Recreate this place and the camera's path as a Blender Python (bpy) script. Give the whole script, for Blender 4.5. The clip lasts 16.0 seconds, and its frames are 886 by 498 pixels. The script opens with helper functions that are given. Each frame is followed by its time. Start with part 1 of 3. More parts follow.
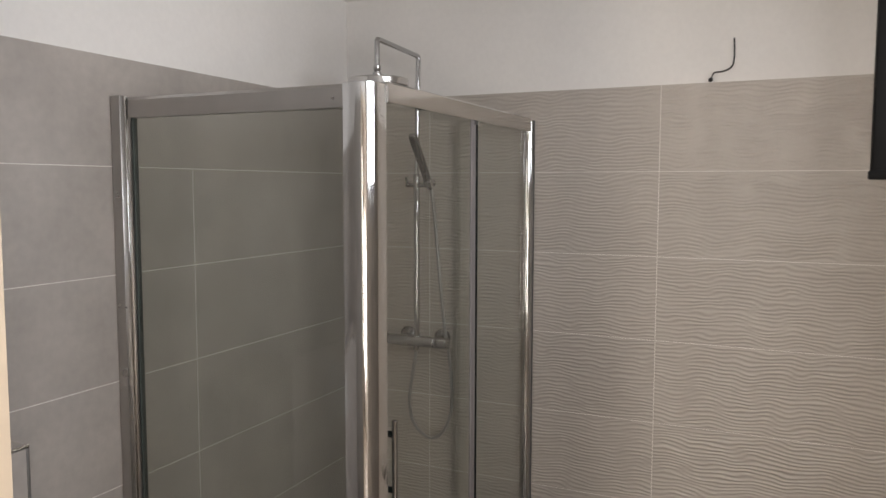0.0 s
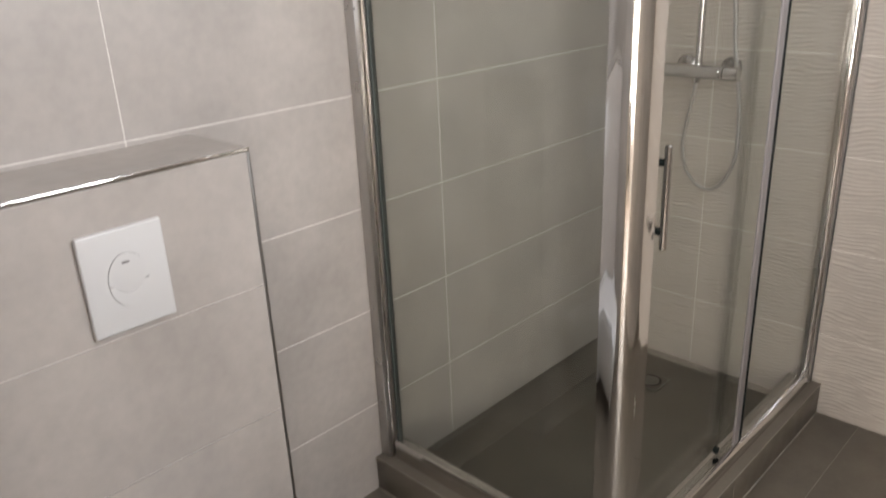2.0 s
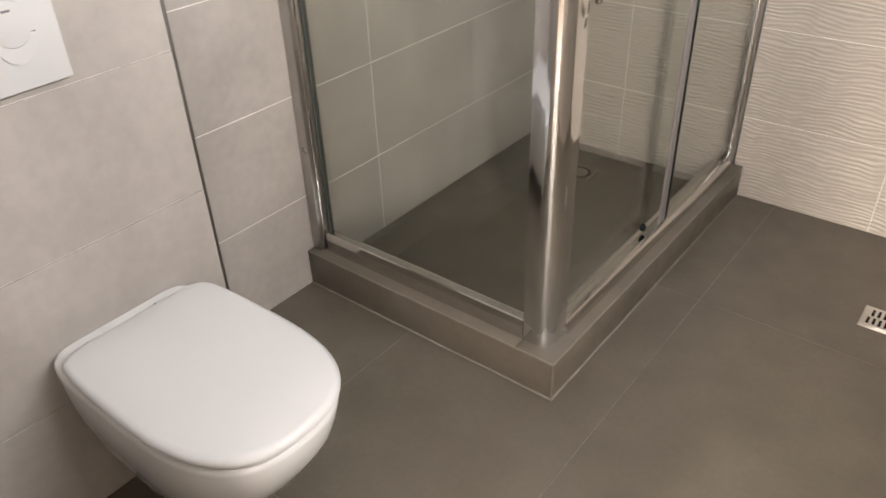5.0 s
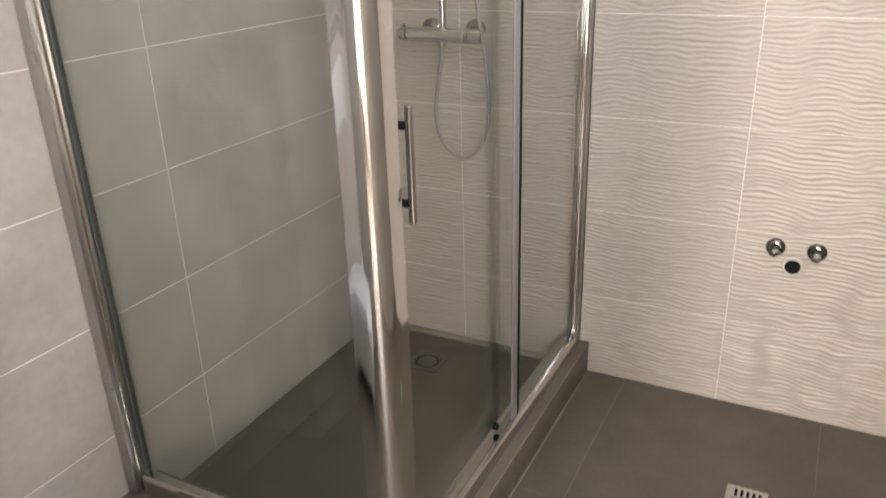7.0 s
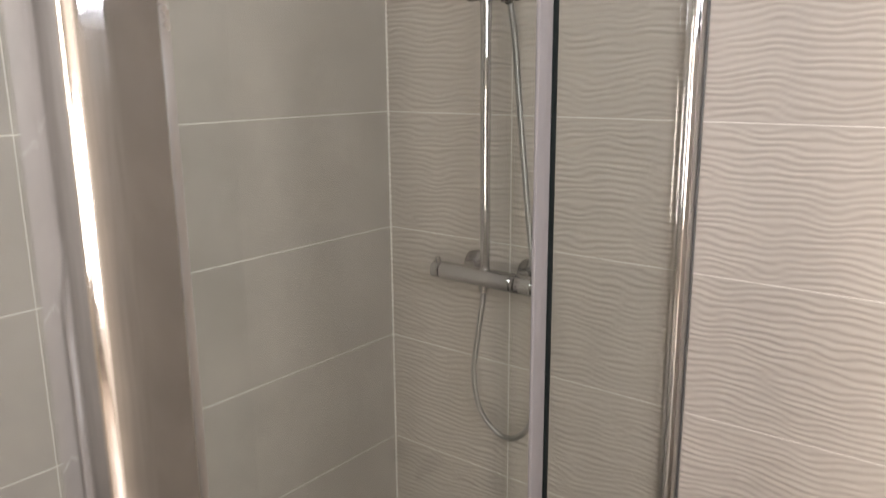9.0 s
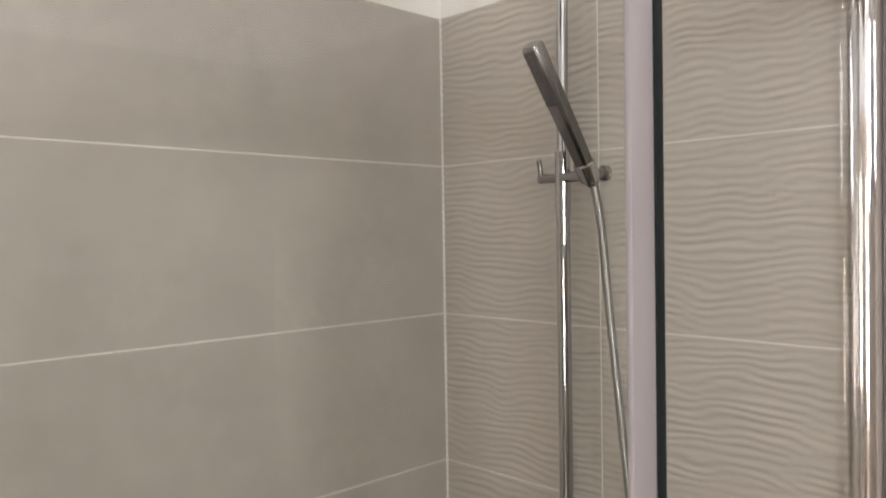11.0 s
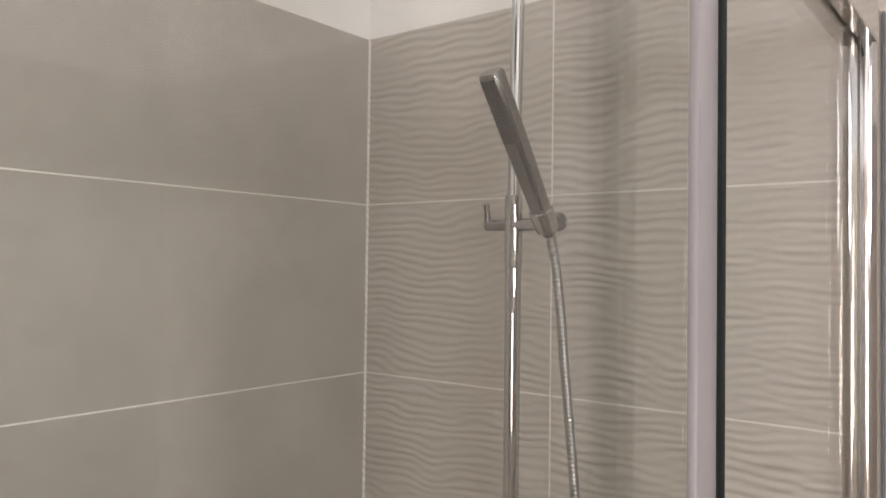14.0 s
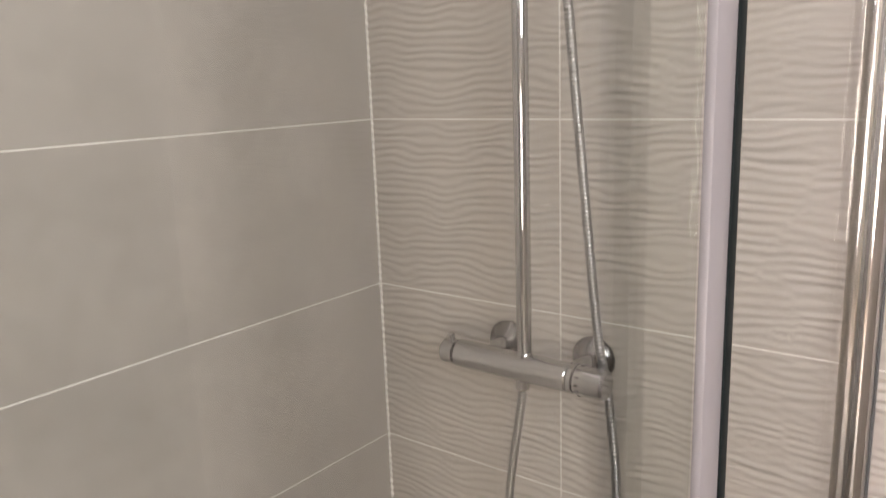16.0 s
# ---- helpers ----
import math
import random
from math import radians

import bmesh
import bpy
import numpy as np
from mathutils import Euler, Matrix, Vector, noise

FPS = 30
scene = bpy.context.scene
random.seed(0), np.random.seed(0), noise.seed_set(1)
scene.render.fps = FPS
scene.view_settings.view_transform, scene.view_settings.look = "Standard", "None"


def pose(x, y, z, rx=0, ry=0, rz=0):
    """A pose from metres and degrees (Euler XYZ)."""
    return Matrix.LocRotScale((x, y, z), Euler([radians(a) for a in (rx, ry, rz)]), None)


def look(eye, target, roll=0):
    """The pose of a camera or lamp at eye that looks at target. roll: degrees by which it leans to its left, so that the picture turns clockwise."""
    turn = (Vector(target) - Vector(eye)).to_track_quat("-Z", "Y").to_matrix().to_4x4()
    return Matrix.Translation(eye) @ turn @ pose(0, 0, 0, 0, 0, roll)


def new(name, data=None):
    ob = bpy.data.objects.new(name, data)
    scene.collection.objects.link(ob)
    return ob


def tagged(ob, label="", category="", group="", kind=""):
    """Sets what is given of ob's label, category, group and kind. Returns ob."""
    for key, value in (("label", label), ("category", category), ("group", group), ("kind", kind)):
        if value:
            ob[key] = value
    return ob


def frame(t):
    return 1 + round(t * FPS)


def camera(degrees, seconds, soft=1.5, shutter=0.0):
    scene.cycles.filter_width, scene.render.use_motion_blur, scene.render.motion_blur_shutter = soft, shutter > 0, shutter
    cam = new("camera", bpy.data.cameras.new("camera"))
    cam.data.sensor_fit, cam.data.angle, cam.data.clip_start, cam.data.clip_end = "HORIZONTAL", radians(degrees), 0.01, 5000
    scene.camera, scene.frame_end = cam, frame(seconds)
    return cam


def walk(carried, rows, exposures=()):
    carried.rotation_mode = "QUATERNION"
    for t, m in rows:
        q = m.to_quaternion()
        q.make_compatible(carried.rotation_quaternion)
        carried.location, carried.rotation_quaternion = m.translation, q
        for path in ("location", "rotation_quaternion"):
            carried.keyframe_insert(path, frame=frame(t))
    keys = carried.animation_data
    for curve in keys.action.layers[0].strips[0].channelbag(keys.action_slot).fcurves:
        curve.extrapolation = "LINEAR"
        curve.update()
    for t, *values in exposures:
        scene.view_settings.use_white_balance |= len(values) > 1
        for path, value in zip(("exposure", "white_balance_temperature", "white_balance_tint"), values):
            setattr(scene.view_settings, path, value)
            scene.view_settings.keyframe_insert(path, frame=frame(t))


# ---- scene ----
cam = camera(60.1, 16.0, shutter=0.4)

PATH = [
    (0, (1.71, -2.765, 1.737), (0.876, -0.954, 1.574), 0.1),
    (0.5, (1.624, -2.681, 1.725), (0.746, -0.895, 1.525), -0.5),
    (1, (1.596, -2.563, 1.665), (0.449, -0.966, 1.301), -1.1),
    (1.5, (1.559, -2.486, 1.602), (0.33, -0.99, 1.102), -1.0),
    (2, (1.519, -2.455, 1.518), (0.206, -1.131, 0.796), -2.6),
    (2.5, (1.483, -2.445, 1.464), (0.192, -1.172, 0.62), -2.1),
    (3, (1.48, -2.448, 1.419), (0.2, -1.278, 0.422), -3.5),
    (5.5, (1.517, -2.47, 1.363), (0.557, -1.106, 0.259), -2.8),
    (6, (1.518, -2.452, 1.384), (0.66, -0.939, 0.396), -3.1),
    (6.5, (1.464, -2.405, 1.409), (0.66, -0.786, 0.554), -1.9),
    (7, (1.47, -2.246, 1.431), (0.615, -0.612, 0.656), -1.8),
    (7.5, (1.495, -1.991, 1.467), (0.521, -0.387, 0.776), -0.3),
    (8, (1.449, -1.805, 1.506), (0.407, -0.208, 0.902), 0.0),
    (10.5, (1.195, -1.133, 1.653), (-0.239, 0.247, 1.457), -0.4),
    (11, (1.122, -1.092, 1.654), (-0.313, 0.301, 1.613), -0.9),
    (11.5, (1.073, -1.023, 1.68), (-0.439, 0.275, 1.845), 2.1),
    (12, (1.042, -1.012, 1.705), (-0.46, 0.287, 1.942), 2.6),
    (12.5, (1.006, -1.026, 1.714), (-0.375, 0.388, 2.023), 2.5),
    (13, (0.971, -1.031, 1.713), (-0.341, 0.453, 1.991), 2.0),
    (13.5, (0.953, -1.016, 1.695), (-0.302, 0.534, 1.848), 1.4),
    (14, (0.949, -1.008, 1.684), (-0.271, 0.576, 1.725), 0.7),
    (14.5, (0.949, -1.002, 1.652), (-0.257, 0.591, 1.583), -0.7),
    (15, (0.942, -0.993, 1.608), (-0.253, 0.6, 1.418), -1.0),
    (15.5, (0.94, -1.003, 1.58), (-0.253, 0.569, 1.252), -1.3),
    (16, (0.944, -1.007, 1.55), (-0.266, 0.527, 1.124), -2.1),
]
walk(cam, [(t, look(eye, target, roll)) for t, eye, target, roll in PATH],
     exposures=[(0, -1.27, 6850, 12.6), (0.5, -1.11, 6850, 12.6), (1, -1.01, 6900, 12.6), (1.5, -0.68, 6900, 12.6), (2, -0.23, 6850, 12.6), (3, 0.17, 6800, 12.6), (5.5, 0.09, 7150, 12.6), (6, 0.06, 6950, 12.6), (7, -0.04, 6900, 12.6), (7.5, 0.07, 6950, 14.6), (8, -0.14, 6950, 14.6),
                (10.5, -0.04, 6950, 16.6), (11, -0.07, 7000, 16.6), (11.5, -0.2, 7050, 16.6), (12, -0.34, 7050, 16.6), (12.5, -0.54, 6950, 16.6), (13.5, -0.44, 6900, 16.6), (14, -0.15, 6950, 16.6), (15, -0.05, 6950, 17.6), (15.5, 0.13, 6950, 18.6), (16, 0.2, 6950, 18.6)])

# ---- world, lights ----
world = bpy.data.worlds.new("sky")
scene.world = world
world.use_nodes = True
wn = world.node_tree
bg = wn.nodes["Background"]
sky = wn.nodes.new("ShaderNodeTexSky")
sky.sky_type, sky.sun_disc = "NISHITA", False
sky.sun_elevation, sky.sun_rotation = radians(48), radians(140)
wn.links.new(sky.outputs[0], bg.inputs[0])
bg.inputs[1].default_value = 0.1


def area_lamp(name, eye, target, sx, sy, watts, colour):
    d = bpy.data.lights.new(name, "AREA")
    d.shape, d.size, d.size_y, d.energy, d.color = "RECTANGLE", sx, sy, watts, colour
    ob = new(name, d)
    ob.matrix_world = look(eye, target)
    return ob


EAST = 2.17                                 # face of the east wall
# the sky's light in the high window and in the hall's unseen south windows behind the doorway
area_lamp("window_daylight", (EAST + 0.075, -1.50, 2.03), (0.0, -1.60, 1.95), 1.24, 0.56, 72, (0.875, 0.925, 1.0))
area_lamp("hall_daylight", (1.43, -4.95, 1.30), (1.43, -2.5, 1.50), 0.32, 1.7, 145, (1.0, 0.935, 0.85))
area_lamp("hall_corner_daylight", (2.25, -4.95, 1.25), (1.5, -2.5, 1.35), 0.26, 1.5, 18, (1.0, 0.955, 0.89))
# fill lamp at an unseen side opening, added to brighten the shower's west wall
area_lamp("hall_side_fill", (2.95, -4.10, 0.95), (1.0, -1.9, 0.9), 0.7, 1.0, 75, (1.0, 0.95, 0.89))

# ---- materials ----


def material(name, colour, rough=0.5, metal=0.0, var=0.0, scale=4.0, fine=0.0, fine_scale=60.0,
             bump=0.0, bump_scale=200.0, rnd=0.0, rvar=0.0, coat=0.0):
    m = bpy.data.materials.new(name)
    m.use_nodes = True
    t = m.node_tree
    b = t.nodes["Principled BSDF"]
    b.inputs["Roughness"].default_value, b.inputs["Metallic"].default_value = rough, metal
    b.inputs["Coat Weight"].default_value = coat
    rgb = t.nodes.new("ShaderNodeRGB")
    rgb.outputs[0].default_value = (*colour, 1)
    out = rgb.outputs[0]
    geo = t.nodes.new("ShaderNodeNewGeometry")

    def cloud(sc, detail):
        n = t.nodes.new("ShaderNodeTexNoise")
        n.inputs["Scale"].default_value, n.inputs["Detail"].default_value = sc, detail
        t.links.new(geo.outputs["Position"], n.inputs["Vector"])
        return n

    def scaled(value, low, high):
        r = t.nodes.new("ShaderNodeMapRange")
        r.inputs["From Min"].default_value, r.inputs["From Max"].default_value = 0.3, 0.7
        r.inputs["To Min"].default_value, r.inputs["To Max"].default_value = low, high
        t.links.new(value, r.inputs["Value"])
        return r.outputs[0]

    def times(col, value):
        v = t.nodes.new("ShaderNodeVectorMath")
        v.operation = "SCALE"
        t.links.new(col, v.inputs[0])
        t.links.new(value, v.inputs["Scale"])
        return v.outputs[0]

    if var:
        out = times(out, scaled(cloud(scale, 5).outputs[0], 1 - var, 1 + var))
    if fine:
        out = times(out, scaled(cloud(fine_scale, 3).outputs[0], 1 - fine, 1 + fine))
    if rnd:
        info = t.nodes.new("ShaderNodeObjectInfo")
        r = t.nodes.new("ShaderNodeMapRange")
        r.inputs["To Min"].default_value, r.inputs["To Max"].default_value = 1 - rnd, 1 + rnd
        t.links.new(info.outputs["Random"], r.inputs["Value"])
        out = times(out, r.outputs[0])
    t.links.new(out, b.inputs["Base Color"])
    if rvar:
        t.links.new(scaled(cloud(scale * 2.3, 4).outputs[0], rough - rvar, rough + rvar), b.inputs["Roughness"])
    if bump:
        bp = t.nodes.new("ShaderNodeBump")
        bp.inputs["Strength"].default_value, bp.inputs["Distance"].default_value = bump, 0.002
        t.links.new(cloud(bump_scale, 4).outputs[0], bp.inputs["Height"])
        t.links.new(bp.outputs[0], b.inputs["Normal"])
    return m


def glass(name, tint, face_on=0.04):
    """Clear sheet: each face lets tinted light straight through and mirrors more towards grazing."""
    m = bpy.data.materials.new(name)
    m.use_nodes = True
    t = m.node_tree
    t.nodes.remove(t.nodes["Principled BSDF"])
    clear, gloss, mix = t.nodes.new("ShaderNodeBsdfTransparent"), t.nodes.new("ShaderNodeBsdfGlossy"), t.nodes.new("ShaderNodeMixShader")
    clear.inputs[0].default_value = (*tint, 1)
    gloss.inputs["Color"].default_value, gloss.inputs["Roughness"].default_value = (1, 1, 1, 1), 0.0
    facing = t.nodes.new("ShaderNodeLayerWeight")
    facing.inputs["Blend"].default_value = 0.5
    power, scaled, plus = (t.nodes.new("ShaderNodeMath") for _ in range(3))
    power.operation, scaled.operation, plus.operation = "POWER", "MULTIPLY", "ADD"
    power.inputs[1].default_value, scaled.inputs[1].default_value, plus.inputs[1].default_value = 5, 1 - face_on, face_on
    t.links.new(facing.outputs["Facing"], power.inputs[0])
    t.links.new(power.outputs[0], scaled.inputs[0])
    t.links.new(scaled.outputs[0], plus.inputs[0])
    t.links.new(plus.outputs[0], mix.inputs[0])
    t.links.new(clear.outputs[0], mix.inputs[1])
    t.links.new(gloss.outputs[0], mix.inputs[2])
    t.links.new(mix.outputs[0], t.nodes["Material Output"].inputs["Surface"])
    return m


TILE = material("smooth_tile", (0.40, 0.365, 0.335), 0.42, var=0.11, scale=4.5, fine=0.045, fine_scale=38, rnd=0.025, rvar=0.06, bump=0.012, bump_scale=60)
WAVE = material("wave_tile", (0.455, 0.413, 0.371), 0.355, var=0.03, scale=6, fine=0.02, rnd=0.02, rvar=0.03)
GROUT = material("grout", (0.74, 0.71, 0.67), 0.85, var=0.08, scale=14, bump=0.2)
FLOOR = material("floor_tile", (0.112, 0.096, 0.076), 0.45, var=0.14, scale=5, fine=0.05, fine_scale=70, rnd=0.03, rvar=0.08, bump=0.06, bump_scale=140)
FGROUT = material("floor_grout", (0.215, 0.193, 0.168), 0.9, var=0.15, scale=20)
KERBEDGE = material("kerb_edge", (0.165, 0.146, 0.124), 0.6, var=0.15, scale=25)
PLASTER = material("white_plaster", (0.80, 0.775, 0.75), 0.8, var=0.025, scale=3, fine=0.015, bump=0.15, bump_scale=160)
CEIL = material("ceiling_paint", (0.82, 0.80, 0.77), 0.85, var=0.02, scale=2, bump=0.1, bump_scale=150)
CHROME = material("chrome", (0.48, 0.477, 0.477), 0.07, 1.0, rvar=0.03, scale=12)
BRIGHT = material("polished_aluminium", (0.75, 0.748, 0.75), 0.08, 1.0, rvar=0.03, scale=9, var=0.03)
SATIN = material("satin_aluminium", (0.48, 0.465, 0.45), 0.33, 1.0, rvar=0.06, scale=10, var=0.04)
RAIL = material("bright_rail", (0.64, 0.62, 0.60), 0.10, 1.0, rvar=0.04, scale=8, var=0.03)
PROFILE = material("dull_aluminium", (0.48, 0.46, 0.445), 0.34, 1.0, rvar=0.05, scale=11, var=0.05)
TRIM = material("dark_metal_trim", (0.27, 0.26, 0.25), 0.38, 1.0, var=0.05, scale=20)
# chrome whose dark reflections are put into its base colour
SHADECHROME = material("chrome_dark_reflection", (0.20, 0.196, 0.192), 0.16, 1.0, rvar=0.03, scale=12)
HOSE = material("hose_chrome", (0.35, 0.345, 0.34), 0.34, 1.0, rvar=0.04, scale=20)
STEEL = material("brushed_steel", (0.70, 0.68, 0.66), 0.28, 1.0, var=0.06, scale=20)
HEADRIM = material("satin_chrome", (0.58, 0.57, 0.56), 0.22, 1.0, rvar=0.04, scale=14)
SEAL_G = material("grey_plastic", (0.198, 0.182, 0.185), 0.34, var=0.03, scale=10)
SEAL_W = material("pale_plastic", (0.55, 0.53, 0.51), 0.35, var=0.03, scale=10)
SEAL_D = material("smoky_plastic", (0.10, 0.10, 0.10), 0.35, var=0.05, scale=10)
GASKET = material("dark_green_edge", (0.05, 0.058, 0.052), 0.55, var=0.1, scale=15)
SEAL_B = material("black_rubber", (0.006, 0.009, 0.009), 0.6, var=0.1, scale=20)
CERAMIC = material("white_ceramic", (0.66, 0.66, 0.66), 0.12, var=0.012, scale=5, coat=0.4)
LIDW = material("white_lid_plastic", (0.59, 0.592, 0.60), 0.28, var=0.012, scale=5)
PLATE = material("white_plastic", (0.60, 0.592, 0.585), 0.3, var=0.015, scale=9)
DARK = material("dark_hole", (0.01, 0.01, 0.01), 0.7, var=0.2, scale=30)
RUBBER = material("grey_nozzle_face", (0.09, 0.088, 0.085), 0.55, var=0.2, scale=40)
FACE = material("dark_spray_face", (0.010, 0.0097, 0.0094), 0.5, var=0.2, scale=60)
NOZZLE = material("black_nozzle", (0.005, 0.005, 0.005), 0.7, var=0.2, scale=40)
WENGE = material("dark_window_paint", (0.0030, 0.0028, 0.0026), 0.6, var=0.25, scale=9)
WOOD = material("light_wood", (0.60, 0.49, 0.37), 0.4, var=0.1, scale=7, fine=0.06, fine_scale=40)
CABLE = material("black_cable", (0.015, 0.014, 0.013), 0.5, var=0.2, scale=30)
HALLWALL = material("hall_paint", (0.45, 0.42, 0.39), 0.8, var=0.03, scale=3, bump=0.12, bump_scale=160)
HALLFLOOR = material("hall_floor", (0.17, 0.14, 0.115), 0.45, var=0.15, scale=6)
for dull in (SEAL_B, NOZZLE, FACE, RUBBER, DARK, WENGE):
    dull.node_tree.nodes["Principled BSDF"].inputs["Specular IOR Level"].default_value = 0.1
GLASS = glass("tinted_glass", (0.902, 0.914, 0.901), 0.037)
CLEAR = glass("window_glass", (0.98, 0.985, 0.985))

# ---- building blocks ----
ORIGIN = {}


def thing(name, at, label, category, group=""):
    ob = tagged(new(name), label, category, group)
    ob.empty_display_size = 0.05
    ob.location = at
    ORIGIN[ob.name] = Vector(at)
    return ob


def finish(name, bm, mat, smooth=True, angle=35):
    bmesh.ops.recalc_face_normals(bm, faces=bm.faces)
    me = bpy.data.meshes.new(name)
    bm.to_mesh(me)
    bm.free()
    for m in (mat if isinstance(mat, (list, tuple)) else [mat]):
        me.materials.append(m)
    if smooth:
        me.shade_smooth()
        me.set_sharp_from_angle(angle=radians(angle))
    return me


def part(name, bm, mat, parent, label="", smooth=True, angle=35):
    o = ORIGIN[parent.name]
    bmesh.ops.translate(bm, verts=bm.verts, vec=-o)
    ob = new(name, finish(name, bm, mat, smooth, angle))
    ob.parent = parent
    ORIGIN[ob.name] = o
    return tagged(ob, label)


def solo(name, bm, mat, label="", category="", kind="", smooth=True, at=(0, 0, 0), group=""):
    """A thing of one mesh, or a piece of the setting, with its origin at a place of its own."""
    bmesh.ops.translate(bm, verts=bm.verts, vec=-Vector(at))
    ob = new(name, finish(name, bm, mat, smooth))
    ob.location = at
    ORIGIN[ob.name] = Vector(at)
    return tagged(ob, label, category, group, kind)


def box(lo, hi, bevel=0.0, bm=None, seg=2):
    bm = bm or bmesh.new()
    r = bmesh.ops.create_cube(bm, size=1)
    for v in r["verts"]:
        v.co = [lo[i] + (v.co[i] + 0.5) * (hi[i] - lo[i]) for i in range(3)]
    if bevel:
        es = list({e for v in r["verts"] for e in v.link_edges})
        bmesh.ops.bevel(bm, geom=es, offset=bevel, segments=seg, affect="EDGES", profile=0.5)
    return bm


def prism(outline, z0, z1, bm=None, bevel=0.0, axis="z"):
    """An outline in plan drawn out between two heights (or along x or y)."""
    bm = bm or bmesh.new()

    def put(p, h):
        return {"z": (p[0], p[1], h), "x": (h, p[0], p[1]), "y": (p[0], h, p[1])}[axis]
    a = [bm.verts.new(put(p, z0)) for p in outline]
    b = [bm.verts.new(put(p, z1)) for p in outline]
    n = len(a)
    caps = [bm.faces.new(a[::-1]), bm.faces.new(b)]
    for i in range(n):
        bm.faces.new((a[i], a[(i + 1) % n], b[(i + 1) % n], b[i]))
    if bevel:
        es = list({e for f in caps for e in f.edges})
        bmesh.ops.bevel(bm, geom=es, offset=bevel, segments=2, affect="EDGES", profile=0.5)
    return bm


def loft(rings, bm=None, caps=True):
    bm = bm or bmesh.new()
    vs = [[bm.verts.new(p) for p in r] for r in rings]
    n = len(vs[0])
    for a, b in zip(vs, vs[1:]):
        for i in range(n):
            bm.faces.new((a[i], a[(i + 1) % n], b[(i + 1) % n], b[i]))
    if caps:
        bm.faces.new(vs[0][::-1])
        bm.faces.new(vs[-1])
    return bm


def lathe(base, way, profile, n=32, bm=None):
    """Rings of (distance along, radius) round an axis."""
    base, way = Vector(base), Vector(way).normalized()
    u = way.orthogonal().normalized()
    w = way.cross(u)
    rings = [[base + way * d + (u * math.cos(2 * math.pi * i / n) + w * math.sin(2 * math.pi * i / n)) * r for i in range(n)] for d, r in profile]
    return loft(rings, bm)


def rod(a, b, r, n=20, bm=None, soft=0.0015):
    a, b = Vector(a), Vector(b)
    d = (b - a).length
    s = min(soft, r * 0.6, d * 0.3)
    return lathe(a, b - a, [(0, r - s), (s, r), (d - s, r), (d, r - s)], n, bm)


def smooth_line(points, steps=10):
    """A soft line through the points (Catmull-Rom)."""
    p = [Vector(q) for q in points]
    p = [p[0] * 2 - p[1]] + p + [p[-1] * 2 - p[-2]]
    out = []
    for i in range(1, len(p) - 2):
        for k in range(steps):
            t = k / steps
            a, b, c, d = p[i - 1:i + 3]
            out.append(0.5 * ((2 * b) + (c - a) * t + (2 * a - 5 * b + 4 * c - d) * t * t + (3 * b - a - 3 * c + d) * t ** 3))
    return out + [p[-2]]


def sweep(line, radius, n=12, bm=None):
    """A tube along a line; radius is a number or a function of the length run."""
    line = [Vector(q) for q in line]
    u, rings, run = None, [], 0.0
    for i, q in enumerate(line):
        way = (line[min(i + 1, len(line) - 1)] - line[max(i - 1, 0)]).normalized()
        u = way.orthogonal().normalized() if u is None else (u - way * u.dot(way)).normalized()
        w = way.cross(u)
        run += (q - line[i - 1]).length if i else 0
        r = radius(run) if callable(radius) else radius
        rings.append([q + (u * math.cos(2 * math.pi * k / n) + w * math.sin(2 * math.pi * k / n)) * r for k in range(n)])
    return loft(rings, bm)


# ---- setting: plan ----
SOUTH, CEILING = -2.47, 2.495
TOP = 2.09                                  # upper edge of the tiling
ROWS = [0.0, 0.29, 0.59, 0.89, 1.19, 1.49, 1.79, TOP]
WEST_JOINTS = [SOUTH, -1.815, -0.915, 0.0]
NORTH_JOINTS = [0.0, 0.378, 1.27, 2.17]
FLOOR_X = [-0.2, 0.392, 0.978, 1.58, 2.18]
FLOOR_Y = [-2.60, -1.855, -0.655, 0.0]

wall_west = solo("wall_west", box((-0.14, -2.62, 0), (-0.006, 0.14, CEILING)), PLASTER, "white painted plaster wall above grey tiling", "wall", "structure", False)
wall_north = solo("wall_north", box((-0.006, 0.006, 0), (EAST + 0.14, 0.14, CEILING)), PLASTER, "white painted plaster wall above wavy tiling", "wall", "structure", False)
# east wall with the window opening
WY0, WY1, WZ0, WZ1 = -2.15, -0.85, 1.72, 2.34
bm = box((EAST, -2.62, 0), (EAST + 0.14, 0.006, WZ0))
box((EAST, -2.62, WZ1), (EAST + 0.14, 0.006, CEILING), bm=bm)
box((EAST, -2.62, WZ0), (EAST + 0.14, WY0, WZ1), bm=bm)
box((EAST, WY1, WZ0), (EAST + 0.14, 0.006, WZ1), bm=bm)
wall_east = solo("wall_east", bm, PLASTER, "white plaster wall above grey tiling, with a window", "wall", "structure", False)
bm = box((EAST - 0.006, SOUTH, 0), (EAST - 0.0005, -0.003, WZ0))
box((EAST - 0.006, SOUTH, WZ0), (EAST - 0.0005, WY0, TOP), bm=bm)
box((EAST - 0.006, WY1, WZ0), (EAST - 0.0005, -0.003, TOP), bm=bm)
solo("tiling_east", bm, TILE, "smooth grey wall tiling", "wall", "structure", False)
